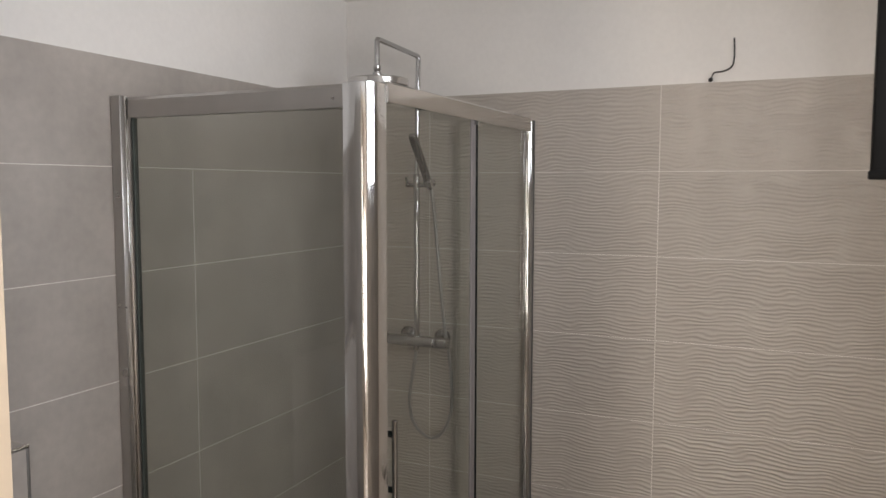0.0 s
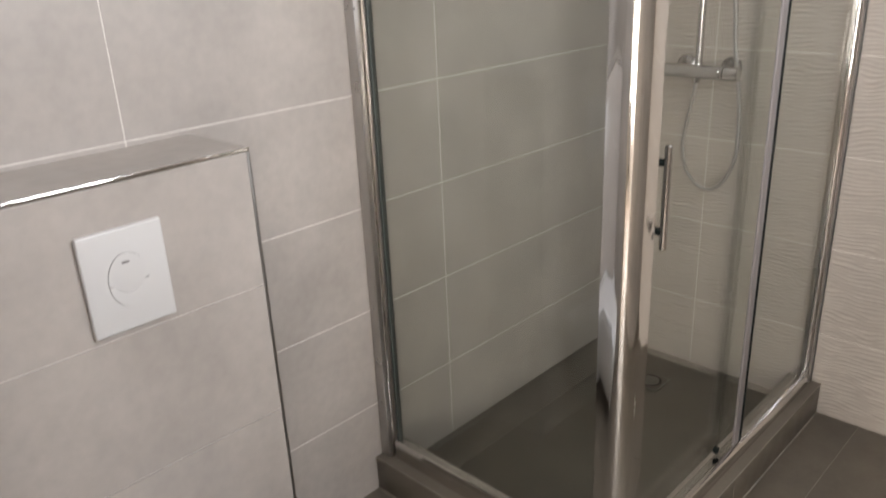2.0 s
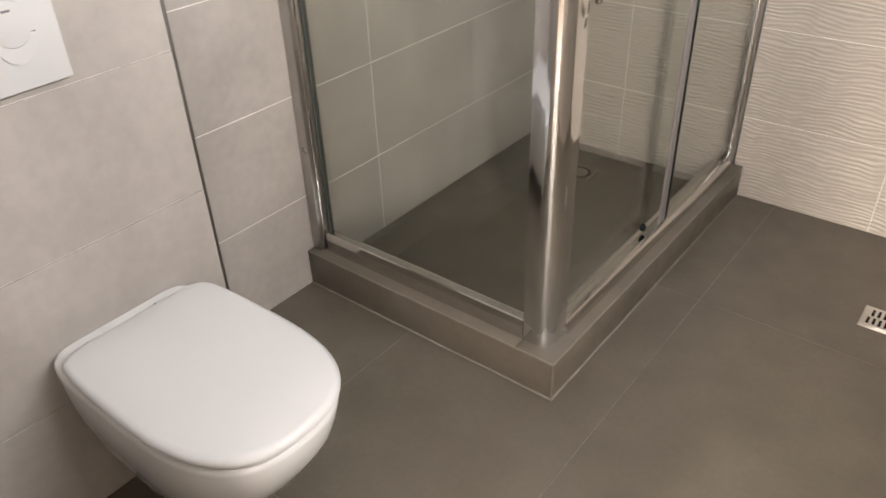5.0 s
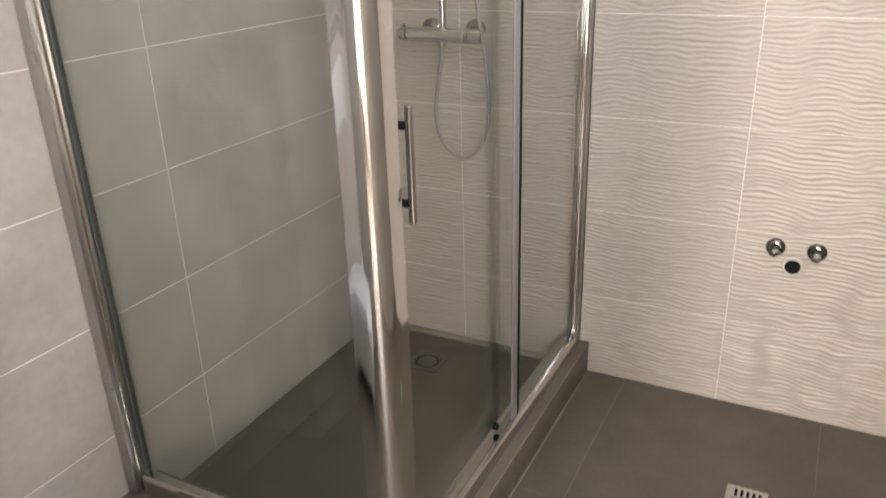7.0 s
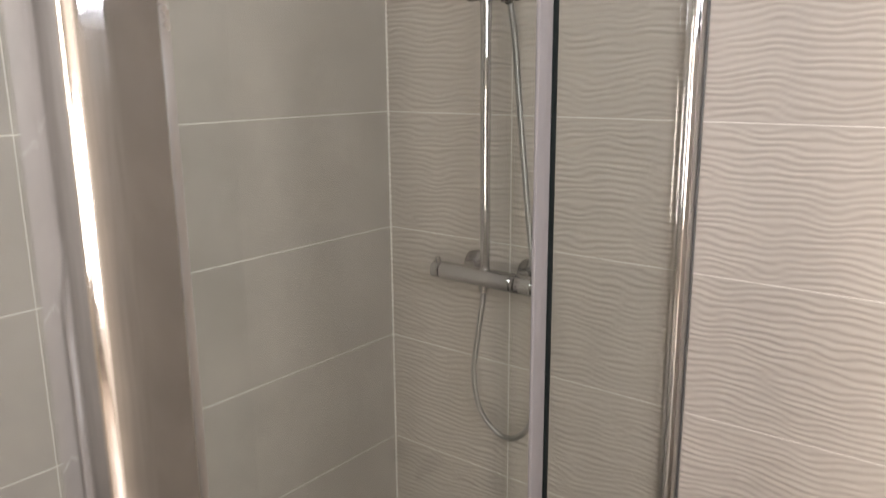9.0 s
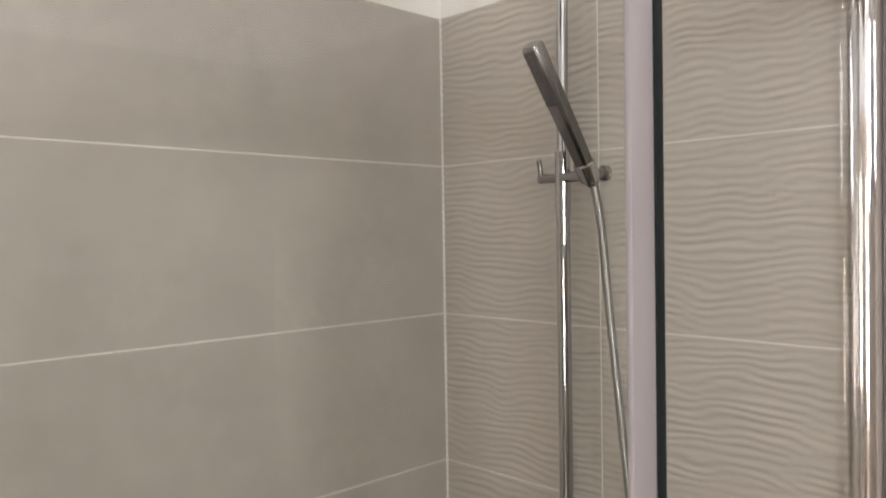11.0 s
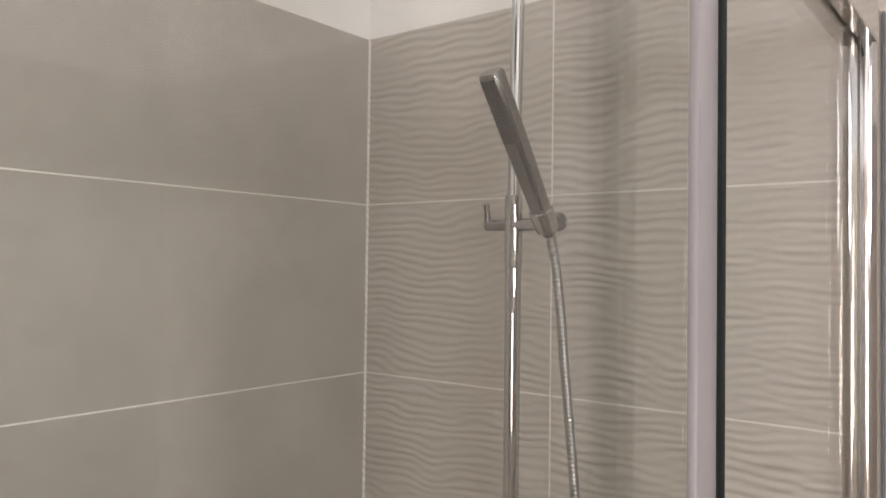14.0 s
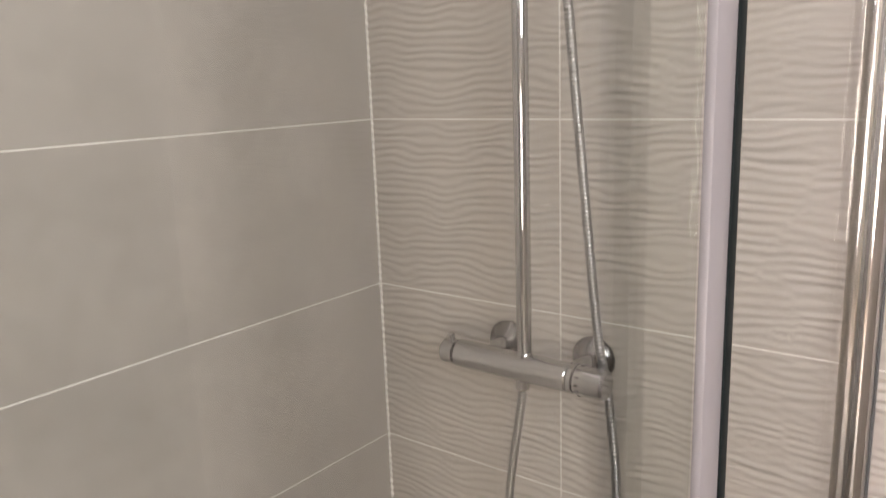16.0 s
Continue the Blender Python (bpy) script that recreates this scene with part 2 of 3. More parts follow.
# south wall with the doorway
bm = box((-0.006, SOUTH - 0.13, 0), (1.22, SOUTH, CEILING))
box((1.22, SOUTH - 0.13, 2.12), (EAST, SOUTH, CEILING), bm=bm)
tile_s = box((0.0, SOUTH, 0), (1.155, SOUTH + 0.005, TOP))
wall_south = solo("wall_south", bm, PLASTER, "plain plaster wall with an open doorway", "wall", "structure", False)
solo("tiling_south", tile_s, TILE, "smooth grey wall tiling", "wall", "structure", False)
solo("ceiling", box((-0.14, -2.62, CEILING), (EAST + 0.14, 0.14, CEILING + 0.12)), CEIL, "flat white ceiling", "ceiling", "structure", False)
floor = solo("floor", box((-0.14, -2.62, -0.14), (EAST + 0.14, 0.14, -0.0015)), FGROUT, "dark grey-brown tiled floor", "floor", "structure", False)
# hall behind the doorway
bm = box((0.2, -5.12, 0), (0.3, -2.6, CEILING))
box((3.0, -5.12, 0), (3.1, -4.5, CEILING), bm=bm)
box((3.0, -3.7, 0), (3.1, -2.6, CEILING), bm=bm)
box((3.0, -4.5, 0), (3.1, -3.7, 0.4), bm=bm)
box((3.0, -4.5, 1.5), (3.1, -3.7, CEILING), bm=bm)
box((0.3, -5.12, 0), (1.26, -5.0, CEILING), bm=bm)
box((1.60, -5.12, 0), (2.1, -5.0, CEILING), bm=bm)
box((2.4, -5.12, 0), (3.0, -5.0, CEILING), bm=bm)
box((2.1, -5.12, 0), (2.4, -5.0, 0.4), bm=bm)
box((2.1, -5.12, 2.1), (2.4, -5.0, CEILING), bm=bm)
box((1.26, -5.12, 0), (1.60, -5.0, 0.4), bm=bm)
box((1.26, -5.12, 2.3), (1.60, -5.0, CEILING), bm=bm)
box((EAST + 0.14, -2.72, 0), (3.0, -2.6, CEILING), bm=bm)
solo("hall_wall", bm, HALLWALL, "plain beige-grey hall wall", "wall", "structure", False)
solo("hall_ceiling", box((0.2, -5.12, CEILING), (3.1, -2.62, CEILING + 0.1)), CEIL, "flat white hall ceiling", "ceiling", "structure", False)
solo("hall_floor", box((0.2, -5.12, -0.12), (3.1, -2.62, -0.002)), HALLFLOOR, "brown hall floor", "floor", "structure", False)

# door lining of light wood
bm = box((1.22, SOUTH - 0.14, 0), (1.277, SOUTH + 0.012, 2.10), 0.002)
box((1.16, SOUTH + 0.001, 0), (1.222, SOUTH + 0.014, 2.15), 0.003, bm)
solo("door_frame_1", bm, WOOD, "light wooden door lining of the open doorway", "door frame", "structure")
bm = box((1.277, SOUTH - 0.14, 2.085), (EAST, SOUTH + 0.012, 2.12), 0.002)
solo("door_head_1", bm, WOOD, "light wooden door head lining", "door frame", "structure")

# high window in the east wall: dark frame, one leaf open into the room, one closed
window_1 = tagged(thing("window_1", (EAST, -1.5, WZ0), "high window with a dark frame, one leaf open inwards", "window"), kind="structure")
X0, X1 = EAST + 0.005, EAST + 0.06
for n, lo, hi in (("frame_stile", (X0, WY0, WZ0), (X1, WY0 + 0.04, WZ1)), ("frame_stile", (X0, WY1 - 0.04, WZ0), (X1, WY1, WZ1)),
                  ("frame_rail", (X0, WY0 + 0.04, WZ0), (X1, WY1 - 0.04, WZ0 + 0.04)), ("frame_rail", (X0, WY0 + 0.04, WZ1 - 0.04), (X1, WY1 - 0.04, WZ1))):
    part(n, box(lo, hi, 0.004), WENGE, window_1)
LZ0, LZ1 = 1.757, 2.318
for y in (-1.19, -1.67):
    part("mullion", box((X0 + 0.003, y - 0.025, WZ0 + 0.04), (X1 - 0.003, y + 0.025, WZ1 - 0.04), 0.004), WENGE, window_1)
for ya, yb in ((WY0 + 0.04, -1.695), (-1.645, -1.215)):
    part("pane", box((X0 + 0.022, ya, WZ0 + 0.035), (X0 + 0.027, yb, WZ1 - 0.035)), CLEAR, window_1, smooth=False)
# open leaf, at right angles to the wall
XA, XB, YL = 1.853, EAST + 0.002, -0.890
for n, lo, hi in (("leaf_stile", (XA, YL, LZ0), (XA + 0.050, YL + 0.042, LZ1)), ("leaf_stile", (XB - 0.050, YL, LZ0), (XB, YL + 0.042, LZ1)),
                  ("leaf_rail", (XA + 0.050, YL, LZ0), (XB - 0.050, YL + 0.042, LZ0 + 0.05)), ("leaf_rail", (XA + 0.050, YL, LZ1 - 0.05), (XB - 0.050, YL + 0.042, LZ1))):
    part(n, box(lo, hi, 0.004), WENGE, window_1)
part("leaf_drip_bar", box((XA - 0.006, YL - 0.006, LZ0 - 0.004), (XB - 0.06, YL + 0.012, LZ0 + 0.016), 0.004), WENGE, window_1)
part("leaf_pane", box((XA + 0.046, YL + 0.018, LZ0 + 0.046), (XB - 0.046, YL + 0.023, LZ1 - 0.046)), CLEAR, window_1, smooth=False)

# ---- shower: raised kerb, floor, drain ----
CURB = 0.11
tray = thing("shower_kerb", (0.42, -0.62, 0), "raised shower base clad in dark grey-brown tile", "shower kerb")
part("kerb", box((0.004, -1.243, 0), (0.725, -1.135, CURB - 0.003), 0.001), FGROUT, tray)
part("kerb", box((0.735, -1.243, 0), (0.838, -0.004, CURB - 0.003), 0.001), FGROUT, tray)
part("kerb_tile", box((0.002, -1.25, 0.002), (0.842, -1.242, CURB - 0.002), 0.0012), FLOOR, tray)
part("kerb_tile", box((0.837, -1.241, 0.002), (0.845, -0.66, CURB - 0.002), 0.0012), FLOOR, tray)
part("kerb_tile", box((0.837, -0.657, 0.002), (0.845, -0.003, CURB - 0.002), 0.0012), FLOOR, tray)
part("kerb_tile", box((0.002, -1.25, CURB - 0.002), (0.736, -1.128, CURB + 0.005), 0.0015), FLOOR, tray)
part("kerb_tile", box((0.738, -1.25, CURB - 0.002), (0.845, -0.003, CURB + 0.005), 0.0015), FLOOR, tray)
part("edge_joint", box((0.002, -1.2525, CURB - 0.0005), (0.8475, -1.2485, CURB + 0.0052), 0.0015), KERBEDGE, tray, "pale mitred edge")
part("edge_joint", box((0.8435, -1.2485, CURB - 0.0005), (0.8475, -0.003, CURB + 0.0052), 0.0015), KERBEDGE, tray, "pale mitred edge")
part("edge_joint", box((0.8430, -1.2520, 0.002), (0.8470, -1.2480, CURB - 0.0006), 0.0015), KERBEDGE, tray, "pale mitred edge")
part("grout_bead", box((0.002, -1.2545, 0.0), (0.849, -1.2495, 0.004), 0.001), FGROUT, tray)
part("grout_bead", box((0.8445, -1.2495, 0.0), (0.849, -0.003, 0.004), 0.001), FGROUT, tray)
part("shower_screed", box((0.004, -1.13, 0.0), (0.737, -0.004, 0.0288)), FGROUT, tray)
for a, b in ((0.004, 0.1452), (0.1468, 0.737)):
    part("shower_floor_tile", box((a, -1.13, 0.0289), (b, -0.004, 0.030), 0.0004), FLOOR, tray)


def drain(name, x, y, z, size, slots, label, mat):
    d = thing(name, (x, y, z), label, "drain")
    h = size / 2
    part("frame", box((x - h, y - h, z), (x + h, y + h, z + 0.003), 0.001), mat, d)
    part("grate", box((x - h * 0.86, y - h * 0.86, z + 0.003), (x + h * 0.86, y + h * 0.86, z + 0.005), 0.0008), mat, d)
    for r in (0, 1):
        for i in range(slots):
            sx = x + (i - (slots - 1) / 2) * size * 0.145 + (0.003 if r else -0.003)
            sy = y + (0.19 if r else -0.19) * size
            part("slot", box((sx - size * 0.035, sy - size * 0.15, z + 0.0046), (sx + size * 0.035, sy + size * 0.15, z + 0.0056), 0.0003), DARK, d)
    return d


drain("floor_drain", 1.418, -0.458, 0.0, 0.104, 5, "square steel floor drain with slots, set in the tiles", STEEL)
sd = thing("shower_drain", (0.335, -0.222, 0.030), "square dull steel drain with a round grate in the shower floor", "drain")
for a, b in (((0.280, -0.277), (0.390, -0.271)), ((0.280, -0.173), (0.390, -0.167)), ((0.280, -0.271), (0.286, -0.173)), ((0.384, -0.271), (0.390, -0.173))):
    part("frame", box((*a, 0.030), (*b, 0.033), 0.0008), TRIM, sd)
part("plate", box((0.286, -0.271, 0.030), (0.384, -0.173, 0.0322), 0.0006), FLOOR, sd)
part("ring_gap", lathe((0.335, -0.222, 0.031), (0, 0, 1), [(0.0, 0.042), (0.0016, 0.042)], 36), DARK, sd)
part("grate", lathe((0.335, -0.222, 0.031), (0, 0, 1), [(0.0, 0.034), (0.0022, 0.034), (0.003, 0.031)], 36), TRIM, sd)

# ---- shower enclosure ----
cabin = thing("shower_enclosure", (0.77, -1.16, CURB + 0.005), "glass corner shower enclosure with polished aluminium profiles, door closed", "shower enclosure")
Z0, Z1 = CURB + 0.005, 1.982
arc = [(0.766 + 0.043 * math.cos(radians(a)), -1.171 + 0.043 * math.sin(radians(a))) for a in range(-90, 1, 6)]
part("corner_post", prism([(0.764, -1.16), (0.736, -1.16), (0.734, -1.162), (0.734, -1.212), (0.736, -1.214)] + arc + [(0.809, -1.135), (0.806, -1.132), (0.764, -1.132)], Z0, Z1 - 0.002, bevel=0.002), BRIGHT, cabin, "rounded polished corner post")
# wall profiles: outer channel and the inner upright clipped into it
part("wall_profile", box((0.001, -1.226, Z0), (0.036, -1.172, Z1), 0.003), SATIN, cabin)
part("wall_upright", box((0.0365, -1.216, Z0), (0.0445, -1.178, Z1 - 0.002), 0.0025), RAIL, cabin)
part("pane_gasket", box((0.0445, -1.206, Z0), (0.052, -1.184, Z1 - 0.004)), PROFILE, cabin)
part("pane_bead", box((0.052, -1.204, Z0 + 0.06), (0.059, -1.187, Z1 - 0.055), 0.002), GASKET, cabin, "dark green glass edge in its bead")
part("wall_profile", box((0.783, -0.034, Z0), (0.812, -0.002, Z1), 0.0025), PROFILE, cabin)
edge = [(0.799 + 0.013 * math.cos(radians(a)), -0.028 + 0.013 * math.sin(radians(a))) for a in range(-90, 1, 10)]
part("wall_upright", prism([(0.7955, -0.0345), (0.7955, -0.041)] + edge[:6] + [(0.8115, -0.0345)], Z0, Z1 - 0.002), BRIGHT, cabin)
# dark strip drawn in for the shadow between profile and wall
part("wall_seal", box((0.8122, -0.007, Z0), (0.8152, -0.001, Z1)), SEAL_D, cabin, "dark strip for the shadow gap at the wall")
# rails
part("top_rail", prism([(-1.212, 1.922), (-1.212, 1.969), (-1.206, 1.977), (-1.184, 1.977), (-1.180, 1.971), (-1.180, 1.922)], 0.0525, 0.734, axis="x"), SATIN, cabin)
part("top_rail", prism([(0.774, 1.962), (0.774, 1.984), (0.778, 1.988), (0.809, 1.988), (0.8135, 1.983), (0.8135, 1.940), (0.8120, 1.9385), (0.7975, 1.9385), (0.796, 1.940), (0.796, 1.962)], -1.132, -0.042, axis="y"), RAIL, cabin, angle=20)
part("bottom_rail", prism([(-1.214, Z0), (-1.214, 0.172), (-1.211, 0.176), (-1.188, 0.176), (-1.184, 0.166), (-1.184, Z0)], 0.0525, 0.734, axis="x"), RAIL, cabin)
part("bottom_rail", prism([(0.752, Z0), (0.752, 0.135), (0.768, 0.139), (0.786, 0.139), (0.796, 0.152), (0.806, 0.150), (0.815, 0.135), (0.815, Z0)], -1.132, -0.042, axis="y"), RAIL, cabin)
# panes
part("front_pane", box((0.054, -1.199, 0.170), (0.737, -1.193, 1.935)), GLASS, cabin, "fixed tinted pane", False)
part("side_pane", box((0.788, -0.529, 0.145), (0.794, -0.0345, 1.960)), GLASS, cabin, "fixed tinted pane", False)
door = part("sliding_door", box((0.756, -1.126, 0.150), (0.762, -0.492, 1.950)), GLASS, cabin, "closed sliding glass door", False)
part("door_stile", box((0.763, -1.131, 0.145), (0.790, -1.112, 1.937), 0.003), SATIN, cabin, "pale door stile")
part("door_hanger", box((0.763, -0.637, 1.945), (0.773, -0.627, 1.960), 0.002), SEAL_B, cabin, "black hanger")
part("meeting_stile", box((0.7905, -0.572, 0.142), (0.7975, -0.537, 1.940), 0.0022), SEAL_G, cabin, "grey meeting stile")
part("meeting_seal", box((0.7850, -0.537, 0.142), (0.7985, -0.5235, 1.9375), 0.002), SEAL_B, cabin, "black rubber seal")
part("rail_bracket", box((0.784, -0.552, 1.927), (0.799, -0.524, 1.9395), 0.002), SEAL_D, cabin)
for y in (-1.08, -0.63):
    part("door_roller", lathe((0.764, y, 0.158), (1, 0, 0), [(0, 0.008), (0.002, 0.011), (0.012, 0.011), (0.014, 0.007)], 18), SEAL_B, cabin, "black roller")
part("end_clip", box((0.798, -0.075, 0.15), (0.812, -0.045, 0.178), 0.003), CHROME, cabin)
handle = part("handle", rod((0.805, -1.090, 0.925), (0.805, -1.090, 1.145), 0.008, 20), CHROME, door, "chrome bar handle")
for z in (0.962, 1.108):
    part("handle_post", rod((0.7625, -1.090, z), (0.803, -1.090, z), 0.008, 16), SEAL_B, door)
    part("handle_rose", lathe((0.7622, -1.090, z), (1, 0, 0), [(0, 0.012), (0.004, 0.012), (0.006, 0.009)], 18), CHROME, door)
    part("handle_knob", lathe((0.7558, -1.090, z), (-1, 0, 0), [(0, 0.012), (0.008, 0.012), (0.012, 0.008)], 18), SEAL_B, door)

# ---- shower fittings ----
RX, RY = 0.356, -0.072
column = thing("shower_column", (RX, 0, 1.125), "chrome thermostatic shower column with overhead arm", "shower column")
part("mixer_body", lathe((0.232, RY, 1.122), (1, 0, 0), [(0, 0.020), (0.003, 0.0225), (0.20, 0.0225), (0.203, 0.020)], 32), CHROME, column)
part("flow_knob", lathe((0.229, RY, 1.122), (-1, 0, 0), [(0, 0.019), (0.001, 0.0205), (0.022, 0.0205), (0.026, 0.017)], 28), CHROME, column)
part("knob_peg", rod((0.218, RY, 1.138), (0.217, RY - 0.001, 1.153), 0.0065, 14), CHROME, column)
part("temperature_ring", lathe((0.4365, RY, 1.122), (1, 0, 0), [(0, 0.0215), (0.001, 0.0228), (0.007, 0.0228), (0.008, 0.0215)], 28), CHROME, column)
part("scale_ring", lathe((0.4445, RY, 1.122), (1, 0, 0), [(0, 0.0205), (0.002, 0.0205)], 28), DARK, column)
part("temperature_knob", lathe((0.447, RY, 1.122), (1, 0, 0), [(0, 0.021), (0.001, 0.0225), (0.042, 0.0225), (0.046, 0.019), (0.0465, 0.010)], 28), CHROME, column)
for a in range(-60, 150, 30):
    c, q = math.cos(radians(a)), math.sin(radians(a))
    part("scale_mark", box((0.4515, RY - 0.0229 * c - 0.0008, 1.122 + 0.0229 * q - 0.0008), (0.4570, RY - 0.0229 * c + 0.0008, 1.122 + 0.0229 * q + 0.0008)), DARK, column, smooth=False)
for x in (0.282, 0.436):
    part("wall_rose", lathe((x, 0.0, 1.130), (0, -1, 0), [(0, 0.035), (0.005, 0.035), (0.012, 0.030), (0.018, 0.019), (0.022, 0.015)], 32), SHADECHROME, column)
    part("inlet", rod((x, -0.02, 1.131), (x, RY + 0.006, 1.124), 0.0135, 18), CHROME, column)
part("riser", sweep([(RX, RY, 1.14), (RX, RY, 1.6), (RX, RY, 1.780), (RX, RY, 1.786), (RX + 0.003, RY, 2.0), (RX + 0.007, RY, 2.228), (RX + 0.007, RY - 0.001, 2.233), (RX + 0.007, RY - 0.004, 2.236), (RX + 0.007, RY - 0.009, 2.237), (RX + 0.008, RY - 0.06, 2.239), (RX + 0.011, -0.387, 2.247), (RX + 0.011, -0.395, 2.246), (RX + 0.011, -0.399, 2.242), (RX + 0.011, -0.400, 2.234), (RX + 0.011, -0.400, 2.155)],
                    lambda d: 0.0116 if d < 0.643 else 0.0094, 18), CHROME, column, "bent chrome riser pipe")
part("riser_nut", lathe((RX, RY, 1.139), (0, 0, 1), [(0, 0.0130), (0.006, 0.0130), (0.008, 0.0118)], 20), CHROME, column)
part("riser_sleeve", rod((RX, RY, 1.680), (RX, RY, 1.786), 0.0130, 20), CHROME, column)
part("wall_stay", rod((RX + 0.034, RY + 0.008, 1.750), (RX + 0.034, -0.001, 1.750), 0.009, 14), SHADECHROME, column)
part("stay_rose", lathe((RX + 0.034, 0.001, 1.750), (0, -1, 0), [(0, 0.014), (0.005, 0.014), (0.007, 0.011)], 24), SHADECHROME, column)
hx, hy = RX + 0.015, -0.400
part("ball_joint", lathe((hx - 0.004, hy, 2.112), (0, 0, 1), [(0, 0.012), (0.012, 0.016), (0.02, 0.015), (0.024, 0.009), (0.030, 0.013), (0.044, 0.013), (0.046, 0.010)], 22), CHROME, column)
rain = part("rain_head", lathe((hx, hy, 2.084), (0, 0, 1), [(0.0, 0.098), (0.001, 0.1035), (0.003, 0.105), (0.022, 0.105), (0.026, 0.102), (0.029, 0.04), (0.032, 0.02)], 64), HEADRIM, column, "round chrome rain shower head")
part("nozzle_plate", lathe((hx, hy, 2.0835), (0, 0, 1), [(-0.001, 0.097), (0.0, 0.0995), (0.002, 0.0995)], 64), RUBBER, rain, "dark grey nozzle plate")
bm = bmesh.new()
for row in range(-8, 15):
    for arm in (-1, 1):
        for k in range(0 if arm > 0 else 1, 20):
            u, v = row * 0.0140 - 0.0046 * k, arm * 0.0056 * k
            if u * u + v * v > 0.093 ** 2:
                continue
            x, y = hx + 0.72 * u - 0.69 * v, hy + 0.69 * u + 0.72 * v
            lathe((x, y, 2.0828), (0, 0, -1), [(0, 0.0034), (0.0022, 0.0028)], 7, bm)
tagged(part("nozzles", bm, NOZZLE, rain, "many small rubber nozzles"), kind="stuff")
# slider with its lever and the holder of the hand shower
part("slider_lever", rod((RX - 0.045, RY - 0.004, 1.742), (RX + 0.0, RY - 0.004, 1.742), 0.008, 16), SHADECHROME, column)
part("lever_pin", rod((RX - 0.040, RY - 0.006, 1.744), (RX - 0.041, RY - 0.010, 1.774), 0.0045, 12), SHADECHROME, column)
part("slider_arm", rod((RX + 0.0, RY, 1.742), (RX + 0.052, RY - 0.012, 1.742), 0.0095, 16), CHROME, column)
part("hand_holder", lathe((0.412, -0.072, 1.734), (-0.02, -0.55, 0.83), [(0, 0.014), (0.002, 0.016), (0.032, 0.018), (0.034, 0.016)], 22), CHROME, column)

hand = thing("hand_shower", (0.414, -0.076, 1.726), "slim chrome stick hand shower hanging in the slider", "hand shower")
A, B = Vector((0.414, -0.076, 1.738)), Vector((0.408, -0.212, 1.928))
way = (B - A).normalized()
side = Vector((1, 0.0, 0.0))
side = (side - way * side.dot(way)).normalized()
front = way.cross(side)


def flat_ring(d, w, h):
    c = A + way * d
    return [c + side * (w * math.copysign(abs(math.cos(q)) ** 0.6, math.cos(q))) + front * (h * math.copysign(abs(math.sin(q)) ** 0.6, math.sin(q))) for q in [2 * math.pi * k / 20 for k in range(20)]]


L = (B - A).length
part("stick", loft([flat_ring(d, w, h) for d, w, h in ((-0.012, 0.008, 0.009), (0.0, 0.0095, 0.011), (0.03, 0.0125, 0.0125), (0.10, 0.0145, 0.0135), (L - 0.004, 0.0155, 0.0145), (L, 0.0135, 0.0125))]), SHADECHROME, hand)
nz = front if front.y < 0 else -front
nz = -nz if nz.z > 0 else nz
bm = loft([[p + nz * 0.0035 for p in flat_ring(d, 0.0128, 0.0122)] for d in (L - 0.095, L - 0.093, L - 0.008, L - 0.006)])
spray = part("spray_face", bm, FACE, hand, "dark spray face")
bm = bmesh.new()
for row in (-1, 0, 1):
    for k in range(8):
        q = A + way * (L - 0.090 + 0.011 * k) + side * (0.0082 * row) + nz * 0.0155
        lathe(q, nz, [(0, 0.0017), (0.0016, 0.0013)], 7, bm)
tagged(part("spray_nozzles", bm, NOZZLE, spray, "small black nozzles"), kind="stuff")

hose_line = smooth_line([(0.415, -0.068, 1.726), (0.427, -0.068, 1.66), (0.441, -0.064, 1.50), (0.453, -0.052, 1.32), (0.461, -0.038, 1.18), (0.474, -0.034, 1.10), (0.496, -0.050, 0.99),
                         (0.502, -0.058, 0.87), (0.478, -0.060, 0.785), (0.435, -0.060, 0.738), (0.385, -0.060, 0.738), (0.335, -0.060, 0.785), (0.316, -0.060, 0.87), (0.330, -0.064, 0.97), (0.348, -0.070, 1.06), (0.352, -0.072, 1.094)], 150)
solo("shower_hose", sweep(hose_line, lambda s: 0.0067 + 0.00045 * math.sin(s * 2 * math.pi / 0.0062), 14), HOSE, "ribbed chrome hose hanging in a loop from the mixer", "shower hose", at=(0.40, -0.05, 0.73))
part("hose_nut", rod((0.352, RY, 1.086), (0.352, RY, 1.106), 0.011, 18), CHROME, column)

# ---- cistern box ----
CX, CY, CZ = 0.222, -1.672, 1.18
cistern = thing("cistern_box", (0.11, -2.07, 0), "boxed-in cistern clad in smooth grey tiles with metal edge trim", "cistern box")
part("core", box((-0.004, SOUTH + 0.002, 0), (CX - 0.003, CY - 0.003, CZ - 0.003)), GROUT, cistern, smooth=False)
zs = [0.0, 0.29, 0.59, 0.89, CZ - 0.008]
for a, b in zip(zs, zs[1:]):
    part("tile", box((CX - 0.004, SOUTH + 0.003, a + 0.0012), (CX, CY - 0.007, b - 0.0012), 0.0006, seg=1), TILE, cistern)
part("top_tile", box((0.001, SOUTH + 0.003, CZ - 0.004), (CX - 0.008, CY - 0.002, CZ), 0.0006, seg=1), TILE, cistern)
part("side_tile", box((0.001, CY - 0.004, 0.001), (CX - 0.008, CY, CZ - 0.005), 0.0006, seg=1), TILE, cistern)
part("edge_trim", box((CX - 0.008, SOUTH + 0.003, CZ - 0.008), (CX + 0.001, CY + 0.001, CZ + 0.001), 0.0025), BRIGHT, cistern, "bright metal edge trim")
